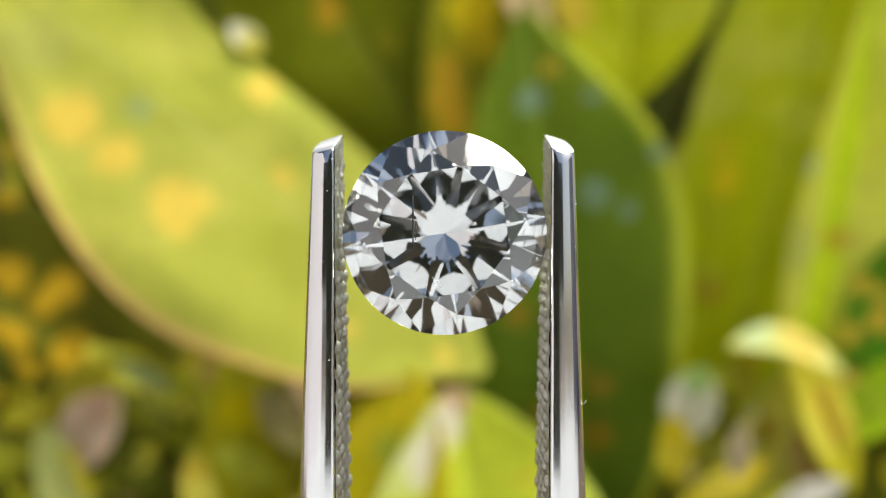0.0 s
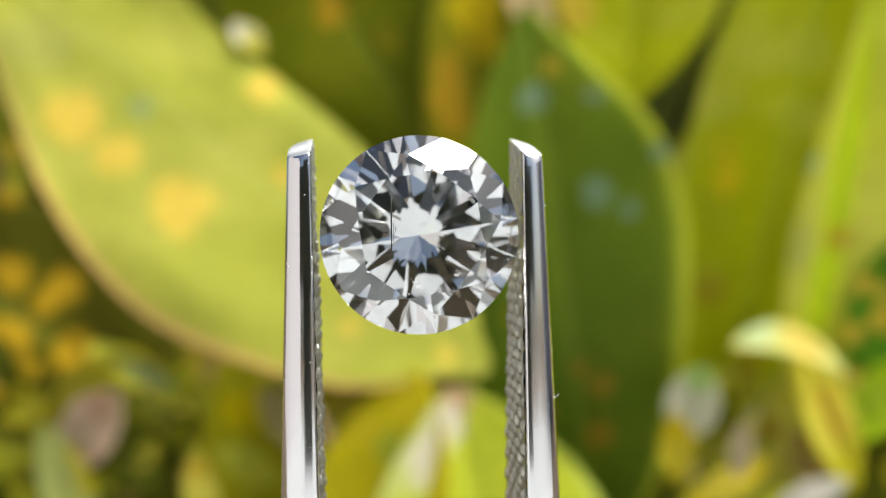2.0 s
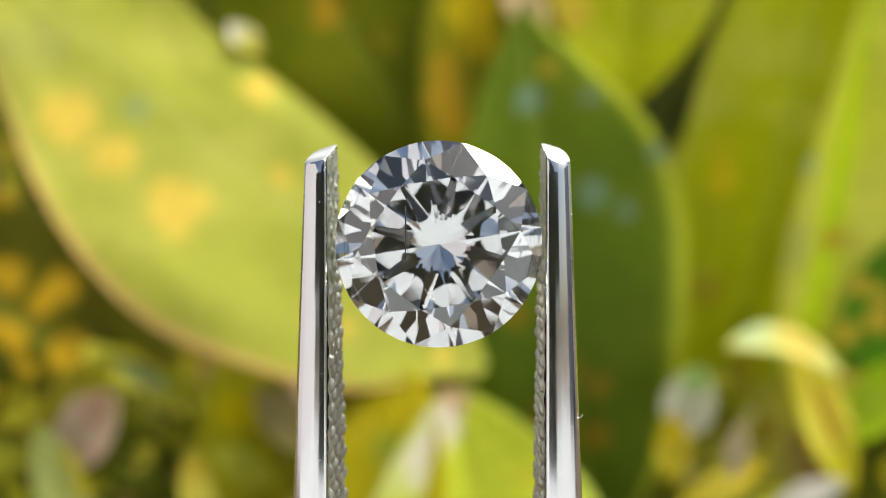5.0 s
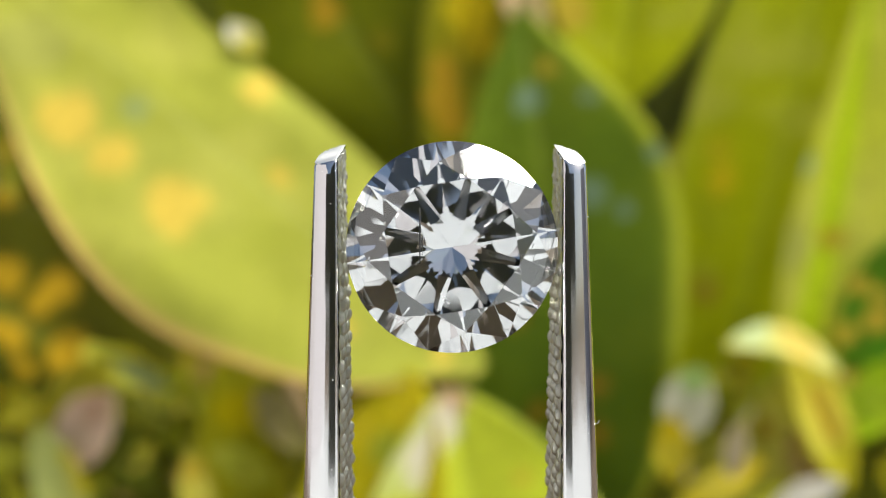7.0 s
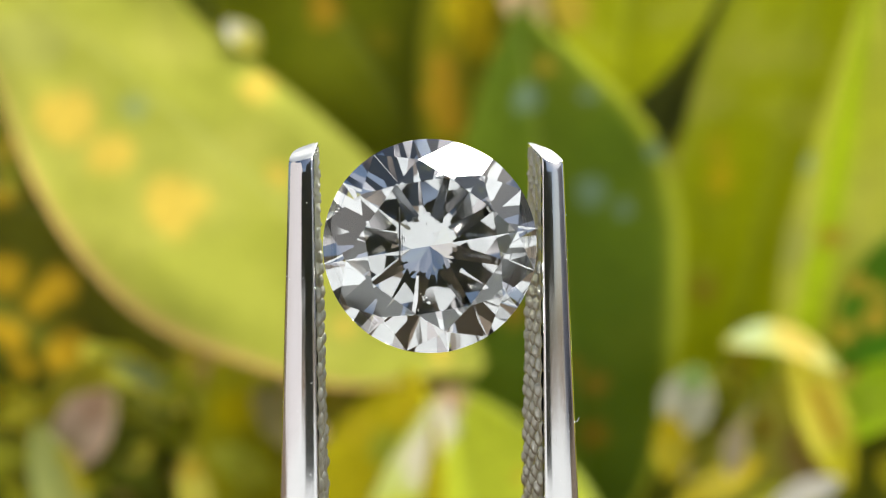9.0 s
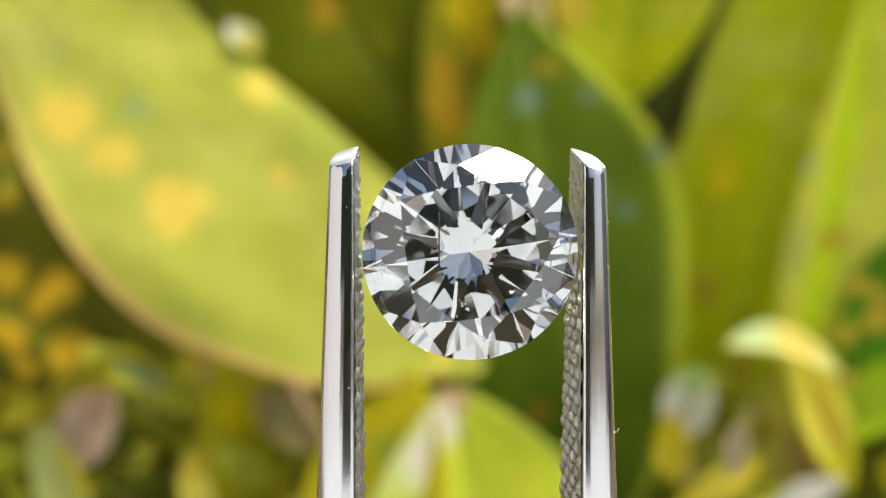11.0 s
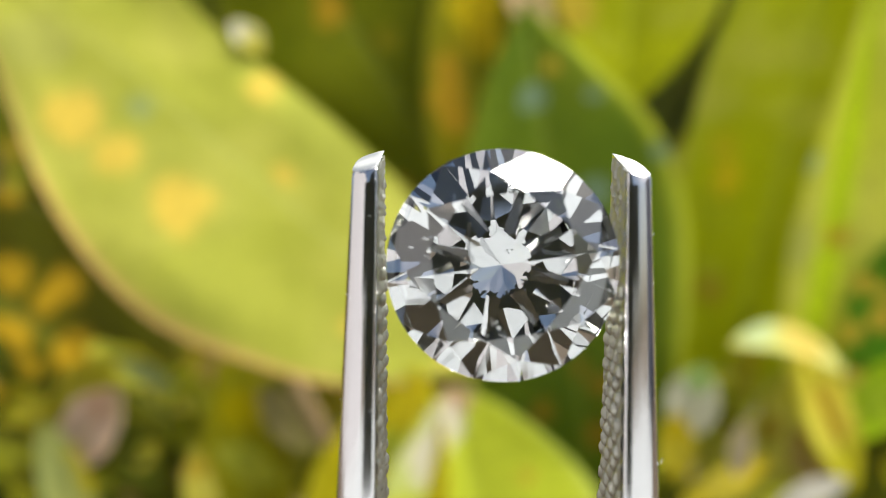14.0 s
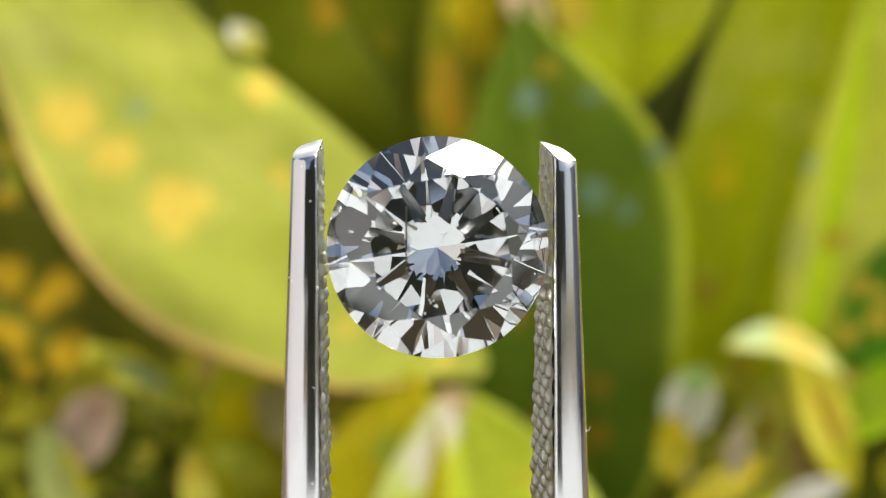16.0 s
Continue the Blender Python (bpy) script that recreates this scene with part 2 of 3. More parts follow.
# green body colour made darker to carry the shade this leaf lies in
leaf(shrub, (0.0213, 0.0890, 0.3081), (0.0103, 0.0840, 0.3822), 0.0150, (0.15, 0.225, 0.012), "green leaf darkened for its shade, with a lime margin and pale dots", spots=((0.0114, 0.3690, 0.0020, BLUE), (0.0269, 0.3618, 0.0015, BLUE), (0.0190, 0.3569, 0.0018, BLUE), (0.0228, 0.3546, 0.0012, BLUE), (0.0186, 0.3690, 0.0012, BLUE), (0.0135, 0.3728, 0.0011, GOLD), (0.0201, 0.3327, 0.0018, TAN), (0.0201, 0.3259, 0.0020, TAN), (0.0095, 0.3417, 0.0018, TAN), (0.0171, 0.3349, 0.0012, TAN), (0.0126, 0.3289, 0.0015, TAN),), ns=70, nt=36, ribw=0.04, shape=((0, 0.0007, 0.0008), (0, 0.0111, 0.0073), (0, 0.0144, 0.0110), (0, 0.0153, 0.0135), (0, 0.0146, 0.0152), (0, 0.0126, 0.0158), (0, 0.0097, 0.0137), (0, 0.0057, 0.0073), (0, 0.0002, 0.0002)), edge_from=0.80, edge=(0.60, 0.64, 0.05), facing=(-0.15, -1, 0.3), fold=0.08, bend=0.007, edge_on=(0.1, 1), seed=1)
leaf(shrub, (0.0093, 0.0690, 0.2921), (0.0010, 0.0690, 0.3341), 0.0150, (0.68, 0.74, 0.05), "bright yellow-green leaf with a pale pink streak", spots=((0.0013, 0.3327, 0.0019, PINK), (0.0002, 0.3304, 0.0022, PALE), (-0.0014, 0.3278, 0.0023, PALE), (-0.0031, 0.3255, 0.0022, PALE), (-0.0054, 0.3246, 0.0022, (0.6, 0.64, 0.2)), (0.0093, 0.3239, 0.0010, GOLD),), facing=(0.1, -0.8, 0.6), edge=(0.5, 0.56, 0.12), seed=2)
leaf(shrub, (-0.0119, 0.0700, 0.3043), (-0.0032, 0.0700, 0.3362), 0.0084, (0.72, 0.62, 0.012), "yellow mottled leaf", spots=((-0.0041, 0.3324, 0.0026, (0.78, 0.66, 0.02)), (-0.0093, 0.3295, 0.0026, (0.74, 0.62, 0.02)), (-0.0061, 0.3269, 0.0023, (0.5, 0.55, 0.05)),), facing=(-0.1, -0.8, 0.6), seed=3)
leaf(shrub, (0.0305, 0.0970, 0.4209), (0.0262, 0.0970, 0.3705), 0.0140, (0.56, 0.59, 0.006), "lime leaf with its tip down", spots=((0.0186, 0.3847, 0.0033, GOLD),), facing=(0.1, -0.9, 0.5), seed=4)
# dark body colour stands in for the shaded gap between the lime leaves
leaf(shrub, (0.0500, 0.1110, 0.4087), (0.0299, 0.1110, 0.3602), 0.0080, (0.11, 0.12, 0.025), "deep green leaf, its shade put into the colour", facing=(-0.5, -1, -0.2), seed=5)
leaf(shrub, (0.0597, 0.0960, 0.4122), (0.0377, 0.0960, 0.3207), 0.0135, (0.50, 0.54, 0.002), "olive leaf with few gold dots", spots=((0.0409, 0.3600, 0.0021, (0.78, 0.6, 0.01)), (0.0408, 0.3646, 0.0021, (0.6, 0.52, 0.01)), (0.0385, 0.3440, 0.0023, (0.45, 0.36, 0.02)),), facing=(-0.1, -0.9, 0.35), sway=-0.0008, edge=(0.42, 0.44, 0.10), edge_on=(1, 0.3), seed=6)
leaf(shrub, (0.0601, 0.0850, 0.4014), (0.0462, 0.0850, 0.3307), 0.0104, (0.76, 0.78, 0.07), "yellow-green leaf with a bright lime midrib", spots=((0.0480, 0.3616, 0.0016, (0.5, 0.6, 0.35)), (0.0518, 0.3516, 0.0016, GOLD), (0.0458, 0.3501, 0.0030, (0.6, 0.6, 0.12)),), facing=(-0.1, -0.9, 0.45), early=2.2, rib=(0.72, 0.88, 0.003), ribw=0.34, lop=(1, 0.42), edge=(0.55, 0.50, 0.04), seed=7)
leaf(shrub, (0.0349, 0.0770, 0.3382), (0.0492, 0.0770, 0.3347), 0.0023, (0.74, 0.72, 0.24), "curled pale leaf tip, cream and yellow", spots=((0.0387, 0.3407, 0.0030, (0.6, 0.68, 0.34)), (0.0446, 0.3390, 0.0028, (0.75, 0.6, 0.12)),), sway=-0.0029, facing=(0, -0.8, 0.6), seed=8)
leaf(shrub, (0.0449, 0.0810, 0.3386), (0.0522, 0.0810, 0.3192), 0.0037, (0.68, 0.60, 0.02), "yellow leaf hanging down", spots=((0.0485, 0.3307, 0.0019, GOLD), (0.0499, 0.3271, 0.0019, GOLD), (0.0492, 0.3289, 0.0017, GOLD),), facing=(0, -0.8, 0.6), seed=9)
leaf(shrub, (0.0696, 0.0850, 0.3412), (0.0518, 0.0850, 0.3240), 0.0042, (0.46, 0.66, 0.01), "fresh lime leaf", facing=(0, -0.8, 0.6), seed=10)
leaf(shrub, (0.0665, 0.0820, 0.3540), (0.0518, 0.0820, 0.3349), 0.0060, (0.09, 0.24, 0.006), "dark green leaf with gold dots", spots=((0.0540, 0.3452, 0.0016, GOLD), (0.0562, 0.3411, 0.0019, GOLD), (0.0520, 0.3390, 0.0015, GOLD), (0.0565, 0.3440, 0.0012, GOLD),), facing=(0, -1, 0.2), seed=11)
leaf(shrub, (0.0777, 0.0980, 0.4049), (0.0619, 0.0980, 0.3451), 0.0091, (0.50, 0.47, 0.03), "olive leaf", spots=((0.0644, 0.3576, 0.0020, PALE), (0.0632, 0.3758, 0.0018, GOLD),), facing=(0, -0.9, 0.4), seed=12)
leaf(shrub, (0.0450, 0.0970, 0.2916), (0.0462, 0.0970, 0.3353), 0.0095, (0.48, 0.44, 0.02), "olive leaf", spots=((0.0441, 0.3270, 0.0021, PALE), (0.0474, 0.3237, 0.0016, TAN),), facing=(0, -0.9, 0.4), seed=13)
leaf(shrub, (0.0276, 0.0730, 0.3272), (0.0306, 0.0730, 0.3362), 0.0031, (0.66, 0.64, 0.46), "pale variegated young leaf", spots=((0.0301, 0.3348, 0.0018, (0.4, 0.55, 0.15)),), facing=(0, -0.8, 0.6), seed=14)
leaf(shrub, (0.0268, 0.0700, 0.3230), (0.0263, 0.0700, 0.3311), 0.0021, (0.62, 0.48, 0.01), "small golden leaf", facing=(0, -0.8, 0.6), seed=15)
leaf(shrub, (0.0379, 0.0720, 0.3254), (0.0270, 0.0720, 0.3195), 0.0017, (0.62, 0.48, 0.01), "small golden leaf", facing=(0, -0.8, 0.6), seed=16)
leaf(shrub, (0.0332, 0.0700, 0.3237), (0.0344, 0.0700, 0.3304), 0.0013, (0.62, 0.50, 0.36), "small pinkish young leaf", facing=(0, -0.8, 0.6), seed=17)
leaf(shrub, (0.0475, 0.0730, 0.3228), (0.0389, 0.0730, 0.3195), 0.0015, (0.62, 0.58, 0.50), "small whitish leaf", facing=(0, -0.8, 0.5), seed=18)
# the shade on this olive leaf is painted into its body colour
leaf(shrub, (-0.0335, 0.0980, 0.4132), (0.0013, 0.0980, 0.3592), 0.0158, (0.20, 0.22, 0.004), "dark olive leaf, its shade put into the colour", spots=((-0.0165, 0.3851, 0.0028, (0.58, 0.36, 0.02)), (-0.0086, 0.3806, 0.0020, (0.3, 0.27, 0.01)), (-0.0236, 0.3791, 0.0033, (0.17, 0.2, 0.004)),), facing=(-0.1, -1, 0.1), fold=0.06, seed=19)
leaf(shrub, (-0.0258, 0.0766, 0.3776), (-0.0220, 0.0766, 0.3737), 0.0017, (0.70, 0.64, 0.36), "small cream leaf tip", spots=((-0.0254, 0.3764, 0.0012, (0.75, 0.72, 0.55)), (-0.0231, 0.3744, 0.0014, (0.55, 0.5, 0.05)),), facing=(0, -0.8, 0.5), seed=20)
leaf(shrub, (0.0039, 0.0940, 0.3485), (0.0035, 0.0940, 0.3983), 0.0067, (0.30, 0.28, 0.006), "olive leaf with tan blotches", spots=((0.0002, 0.3750, 0.0026, (0.58, 0.36, 0.02)), (0.0006, 0.3714, 0.0029, (0.58, 0.36, 0.02)), (0.0013, 0.3682, 0.0024, (0.58, 0.36, 0.02)), (0.0041, 0.3838, 0.0037, (0.7, 0.54, 0.01)), (0.0059, 0.3794, 0.0029, (0.62, 0.47, 0.01)), (0.0017, 0.3786, 0.0018, (0.4, 0.33, 0.01)),), facing=(0, -1, 0.4), seed=21)
leaf(shrub, (0.0142, 0.0910, 0.3791), (0.0087, 0.0910, 0.3900), 0.0030, (0.66, 0.48, 0.26), "small pinkish leaf", facing=(0, -0.8, 0.5), seed=22)
leaf(shrub, (-0.0846, 0.0950, 0.3566), (-0.0360, 0.0950, 0.3233), 0.0154, (0.095, 0.09, 0.004), "dark leaf with large golden blotches", spots=((-0.0623, 0.3460, 0.0028, (0.66, 0.42, 0.02)), (-0.0550, 0.3444, 0.0027, (0.66, 0.42, 0.02)), (-0.0574, 0.3420, 0.0022, (0.66, 0.42, 0.02)), (-0.0621, 0.3371, 0.0032, (0.66, 0.42, 0.02)), (-0.0536, 0.3353, 0.0028, (0.66, 0.42, 0.02)), (-0.0631, 0.3582, 0.0022, (0.66, 0.42, 0.02)), (-0.0631, 0.3635, 0.0012, (0.66, 0.42, 0.02)), (-0.0586, 0.3331, 0.0014, (0.66, 0.42, 0.02)), (-0.0631, 0.3298, 0.0012, (0.66, 0.42, 0.02)), (-0.0489, 0.3290, 0.0012, (0.66, 0.42, 0.02)),), facing=(0, -1, 0.3), seed=23)
leaf(shrub, (-0.0254, 0.0910, 0.2999), (-0.0293, 0.0910, 0.3368), 0.0063, (0.36, 0.33, 0.003), "olive leaf", spots=((-0.0281, 0.3277, 0.0031, (0.48, 0.40, 0.0)),), facing=(0, -0.9, 0.4), seed=24)
# shade low in the shrub, put into this leaf's dark body colour
leaf(shrub, (-0.0398, 0.0970, 0.2957), (-0.0431, 0.0970, 0.3287), 0.0074, (0.12, 0.13, 0.004), "deep green leaf, its shade put into the colour", facing=(-0.4, -1, 0), seed=25)
leaf(shrub, (-0.0464, 0.0760, 0.3234), (-0.0396, 0.0760, 0.3326), 0.0042, (0.88, 0.66, 0.48), "pinkish young leaf", spots=((-0.0420, 0.3309, 0.0025, PINK),), facing=(0, -0.8, 0.6), seed=26)
leaf(shrub, (-0.0414, 0.0730, 0.3142), (-0.0474, 0.0730, 0.3295), 0.0028, (0.38, 0.44, 0.16), "pale grey-green leaf", spots=((-0.0434, 0.3255, 0.0012, (0.6, 0.5, 0.02)), (-0.0424, 0.3232, 0.0013, (0.6, 0.5, 0.02)), (-0.0418, 0.3215, 0.0012, (0.6, 0.5, 0.02)),), facing=(0, -0.8, 0.5), seed=27)
leaf(shrub, (-0.0266, 0.0690, 0.3150), (-0.0283, 0.0690, 0.3274), 0.0019, (0.66, 0.58, 0.07), "small upright yellow leaf", spots=((-0.0280, 0.3252, 0.0013, GOLD),), facing=(0, -0.8, 0.6), seed=28)
leaf(shrub, (-0.0352, 0.0850, 0.3315), (-0.0434, 0.0850, 0.3356), 0.0012, (0.20, 0.24, 0.10), "narrow grey-green leaf", facing=(0, -0.9, 0.5), seed=29)
leaf(shrub, (-0.0168, 0.0860, 0.3231), (-0.0247, 0.0860, 0.3313), 0.0030, (0.30, 0.25, 0.10), "narrow tan-green leaf", facing=(0, -0.9, 0.4), seed=30)
tube("stem", [spread(p) for p in ((-0.0064, 0.0750, 0.3081), (-0.0093, 0.0770, 0.3142), (-0.0141, 0.0800, 0.3245), (-0.0178, 0.0830, 0.3300), (-0.0211, 0.0850, 0.3359))], [0.0019, 0.0018, 0.0017, 0.0016, 0.0014], BARK, shrub, "brown woody stem")

# the tangle of small shoots low in the shrub
rnd = random.Random(4)
TANGLE = (((0.50, 0.44, 0.01), "small golden leaf"), ((0.20, 0.19, 0.005), "small olive leaf"), ((0.08, 0.10, 0.004), "small dark green leaf"), ((0.44, 0.46, 0.01), "small lime leaf"), ((0.46, 0.32, 0.10), "small tan young leaf"))
for x0, x1, z0, z1, count in ((-0.064, -0.020, 0.311, 0.336, 44), (0.026, 0.070, 0.310, 0.337, 30)):
    for k in range(count):
        x, z, y = rnd.uniform(x0, x1), rnd.uniform(z0, z1), rnd.uniform(0.086, 0.094)
        a, ln = rnd.uniform(0.2, 2.9), rnd.uniform(0.005, 0.011)
        d = Vector((math.cos(a), rnd.uniform(-0.2, 0.2), math.sin(a))) * ln * 0.5
        body, words = TANGLE[rnd.randrange(5)]
        leaf(shrub, Vector((x, y, z)) - d, Vector((x, y, z)) + d, ln * rnd.uniform(0.18, 0.30), body, words, facing=(rnd.uniform(-0.5, 0.5), -1, rnd.uniform(0.1, 0.8)), bend=rnd.uniform(-0.001, 0.001), ns=14, nt=8, dapple=0.1, seed=300 + k)

# leaves deeper in the shrub
rnd = random.Random(11)
for k in range(130):
    far = rnd.uniform(0.125, 0.27)
    x, z = rnd.uniform(-0.62, 0.62) * (far + 0.02), 0.35 + rnd.uniform(-0.50, 0.42) * (far + 0.02)
    a, ln = rnd.uniform(0, 2 * math.pi), rnd.uniform(0.045, 0.085)
    d = Vector((math.cos(a), rnd.uniform(-0.25, 0.25), math.sin(a)))
    tone = rnd.random()
    leaf(shrub, Vector((x, far, z)) - d * ln * 0.5, Vector((x, far, z)) + d * ln * 0.5, ln * rnd.uniform(0.17, 0.24), mix3((0.08, 0.095, 0.005), (0.34, 0.32, 0.010), tone),
         "green leaf dusted with gold" if tone < 0.5 else "olive leaf dusted with gold", facing=(rnd.uniform(-0.4, 0.4), -1, rnd.uniform(0, 0.8)), bend=rnd.uniform(-0.008, 0.008),
         ns=26, nt=14, dapple=rnd.uniform(0.1, 0.5), seed=100 + k)
for x0, y0, x1, y1, z1, r in ((-0.08, 0.26, -0.019, 0.22, 0.30, 0.0035), (0.10, 0.27, 0.05, 0.22, 0.46, 0.0035), (-0.10, 0.29, -0.14, 0.24, 0.43, 0.0035), (0.0, 0.26, 0.14, 0.24, 0.41, 0.0032)):
    pts = arc((x0 * 0.4, y0, -0.01), (x1, y1, z1), (x0 * 0.5, 0.015, 0.0), 14)
    tube("stem", pts, [r * (1.5 - 0.9 * k / 14) for k in range(15)], BARK, shrub, "brown woody stem")



# ---- tweezers ----
def arm_outline(z):
    """Half thickness across and half depth of an arm at height z (mm, from the stone's middle)."""
    k = min(1.0, (3.2 - z) / 11.5)
    return 0.70 + 0.46 * k + max(0, -z - 9) * 0.012, 1.15 + 0.75 * k + max(0, -z - 9) * 0.03


def arm_inner(z):
    """How far the gripping face stands from the middle (mm)."""
    if z > -10:
        return 3.25 - 0.012 * (3.0 - z)
    return max(0.75, 3.09 - 0.0002 * (z + 10) ** 2 + 0.016 * (-z - 10) - 0.00000175 * abs(z + 10) ** 3 * 1.6)


NOSE = 36


def aside(sign):
    """How much further one arm stands off than the other (mm): the stone sits nearer to one of them."""
    return 0.13 if sign < 0 else 0.02


def bowed():
    """How far the front falls back from its crown, inner edge to outer edge, from the slant of the surface in degrees."""
    slants = ((-1.0, -68), (-0.92, -30), (-0.84, -11), (-0.15, 9), (-0.08, 18), (0.36, 25), (0.44, 36), (0.66, 42), (0.74, 60), (1.0, 74))
    fall, at = [0.0], -1.0
    while at < 0.999:
        k = next(i for i in range(len(slants) - 1) if slants[i + 1][0] > at + 1e-6)
        (u0, d0), (u1, d1) = slants[k], slants[k + 1]
        fall.append(fall[-1] + 0.025 * math.tan(radians(d0 + (d1 - d0) * (at + 0.0125 - u0) / (u1 - u0))))
        at += 0.025
    return [(v - min(fall),) for v in fall]


BOW = bowed()


def arm_section(z):
    """Closed outline of an arm at height z (mm): flat inside, rounded edges before and behind, nearly flat back."""
    th, dp = arm_outline(z)
    inner, a = arm_inner(z), th / 2
    b = 0.72 * a
    us = [-math.cos(math.pi * k / NOSE) for k in range(NOSE + 1)]

    def drop(u):
        return a * along(BOW, (u + 1) / 2, 0)

    front = [(inner + a + a * u, -dp + drop(u)) for u in us]
    mid = [(inner + th + 0.05 * (1 - (y / (dp - b)) ** 2), y) for y in ((dp - b) * (k / 3 - 1) for k in range(1, 6))]
    back = [(inner + a + a * u, dp - drop(u)) for u in reversed(us)]
    return front + mid + back, dp, inner


def slant(x, y, inner, dp):
    return 3.22 - 0.26 * (x - inner) - 0.31 * (dp - y)


def arm(parent, sign):
    """A tapered, rounded spring-steel arm with its cut tip."""
    bm = bmesh.new()
    heights = [3.1 - 0.35 * k for k in range(36)] + [-10 - 5 * k for k in range(1, 23)]
    rings = []
    for k, z in enumerate(heights):
        outline, dp, inner = arm_section(z)
        ring = []
        for x, y in outline:
            top = slant(x, y, inner, dp)
            ring.append(bm.verts.new((sign * (x + aside(sign)) * MM, y * MM, (top if k == 0 else min(z, top - 0.02 * k)) * MM)))
        rings.append(ring)
    n = len(rings[0])
    for r1, r2 in zip(rings, rings[1:]):
        for i in range(n):
            bm.faces.new((r1[i], r1[(i + 1) % n], r2[(i + 1) % n], r2[i]))
    bm.faces.new(rings[0])
    bm.faces.new(rings[-1])
    bmesh.ops.recalc_face_normals(bm, faces=bm.faces)
    ob = part("arm", bm, STEEL, parent, "polished steel arm with a cut, worn tip", True)
    ob.data.set_sharp_from_angle(angle=radians(38))
    # the filed slant at the very tip, its rim slightly rounded
    bm = bmesh.new()
    outline, dp, inner = arm_section(3.1)
    th = arm_outline(3.1)[0]
    loops = []
    for shrink, lift in ((1.0, 0.001), (0.93, 0.016), (0.78, 0.022)):
        loop = []
        for x0, y0 in outline:
            x, y = inner + th / 2 + (x0 - inner - th / 2) * shrink, y0 * (1 - (1 - shrink) * 0.5)
            loop.append(bm.verts.new((sign * (x + aside(sign)) * MM, y * MM, (slant(x, y, inner, dp) + lift + 0.012 * noise.noise((x * 7, y * 5, sign))) * MM)))
        loops.append(loop)
    for l1, l2 in zip(loops, loops[1:]):
        for i in range(n):
            bm.faces.new((l1[i], l1[(i + 1) % n], l2[(i + 1) % n], l2[i]))
    bm.faces.new(loops[-1])
    bm.normal_update()
    if max(bm.faces, key=lambda f: f.calc_area()).normal.z < 0:
        bmesh.ops.reverse_faces(bm, faces=bm.faces)
    part("tip_face", bm, FILED, ob, "slanted bright tip face", True)
    return ob


def grip(parent, sign):
    """The knurled face inside the tip: rows of small raised teeth, worn along the rim."""
    bm = bmesh.new()
    rows, cols = 360, 64
    vs = []
    for j in range(rows + 1):
        z = 3.05 - 14.0 * j / rows
        th, dp = arm_outline(z)
        half = dp - 0.22 * th
        line = []
        for i in range(cols + 1):
            y = half * (2 * i / cols - 1)
            col = round(y / 0.46)
            dz = (z - 0.36 * col + 0.36) % 0.72 - 0.36
            dy = y - 0.46 * col
            wob = 1 + 0.45 * noise.noise((col * 1.7, round((z - 0.36 * col) / 0.72) * 2.3, sign))
            bare = smooth01(-1.2, 0.8, z) * 0.65
            bead = max(0.0, 1 - (dy / 0.155) ** 2 - (dz / 0.23) ** 2) ** 0.5
            rough = noise.noise((y * 9, z * 7, 3 * sign)) + 0.6 * noise.noise((y * 21, z * 17, 5 * sign))
            rim = 1 - smooth01(half - 0.2, half, abs(y))
            h = 0.13 * bead * wob * (1 - bare) * (0.25 + 0.75 * rim) + (0.014 + 0.02 * bare) * rough * (0.4 + bead + bare) * (0.4 + 0.6 * rim)
            top = 3.22 - 0.31 * (dp - y) - 0.02 + 0.03 * noise.noise((y * 8, 0, sign))
            line.append(bm.verts.new((sign * (arm_inner(z) + aside(sign) - 0.012 - h) * MM, y * MM, min(z, top - 0.001 * j) * MM)))
        vs.append(line)
    for j in range(rows):
        for i in range(cols):
            bm.faces.new((vs[j][i], vs[j][i + 1], vs[j + 1][i + 1], vs[j + 1][i]))
    bmesh.ops.recalc_face_normals(bm, faces=bm.faces)
    return part("grip_face", bm, GRIP, parent, "knurled grey gripping face", True)


def dust(parent, sign):
    """Specks of dust and one short fibre on the polished front."""
    rnd = random.Random(20 + sign)
    bm = bmesh.new()
    for k in range(20):
        z = rnd.uniform(-9.5, 2.2)
        outline, dp, inner = arm_section(z)
        x, y = outline[rnd.randrange(2, NOSE + 2)]
        r = bmesh.ops.create_icosphere(bm, subdivisions=1, radius=rnd.choice((0.006, 0.009, 0.012, 0.018)) * MM)
        bmesh.ops.scale(bm, vec=(rnd.uniform(0.7, 1.3), 1, rnd.uniform(0.7, 1.6)), verts=r["verts"])
        bmesh.ops.translate(bm, vec=(sign * (x + aside(sign)) * MM, y * MM, z * MM), verts=r["verts"])
    tagged(part("dust", bm, FEATHER, parent, "tiny pale dust specks"), kind="stuff")
    if sign > 0:
        outline, dp, inner = arm_section(-5.2)
        x, y = outline[NOSE]
        tube("fibre", [((x + aside(sign) - 0.03 + 0.024 * k) * MM, y * MM, (-5.3 + 0.02 * k + 0.03 * math.sin(k * 1.3)) * MM) for k in range(7)], [0.006 * MM] * 7, FEATHER, parent, "short white fibre", 5)


def tweezers():
    top = tagged(new("tweezers"), "shiny steel jeweller's tweezers with knurled tips holding the stone", "tweezers")
    for sign in (-1, 1):
        a = arm(top, sign)
        grip(a, sign)
        dust(a, sign)
    return top


holder = tweezers()


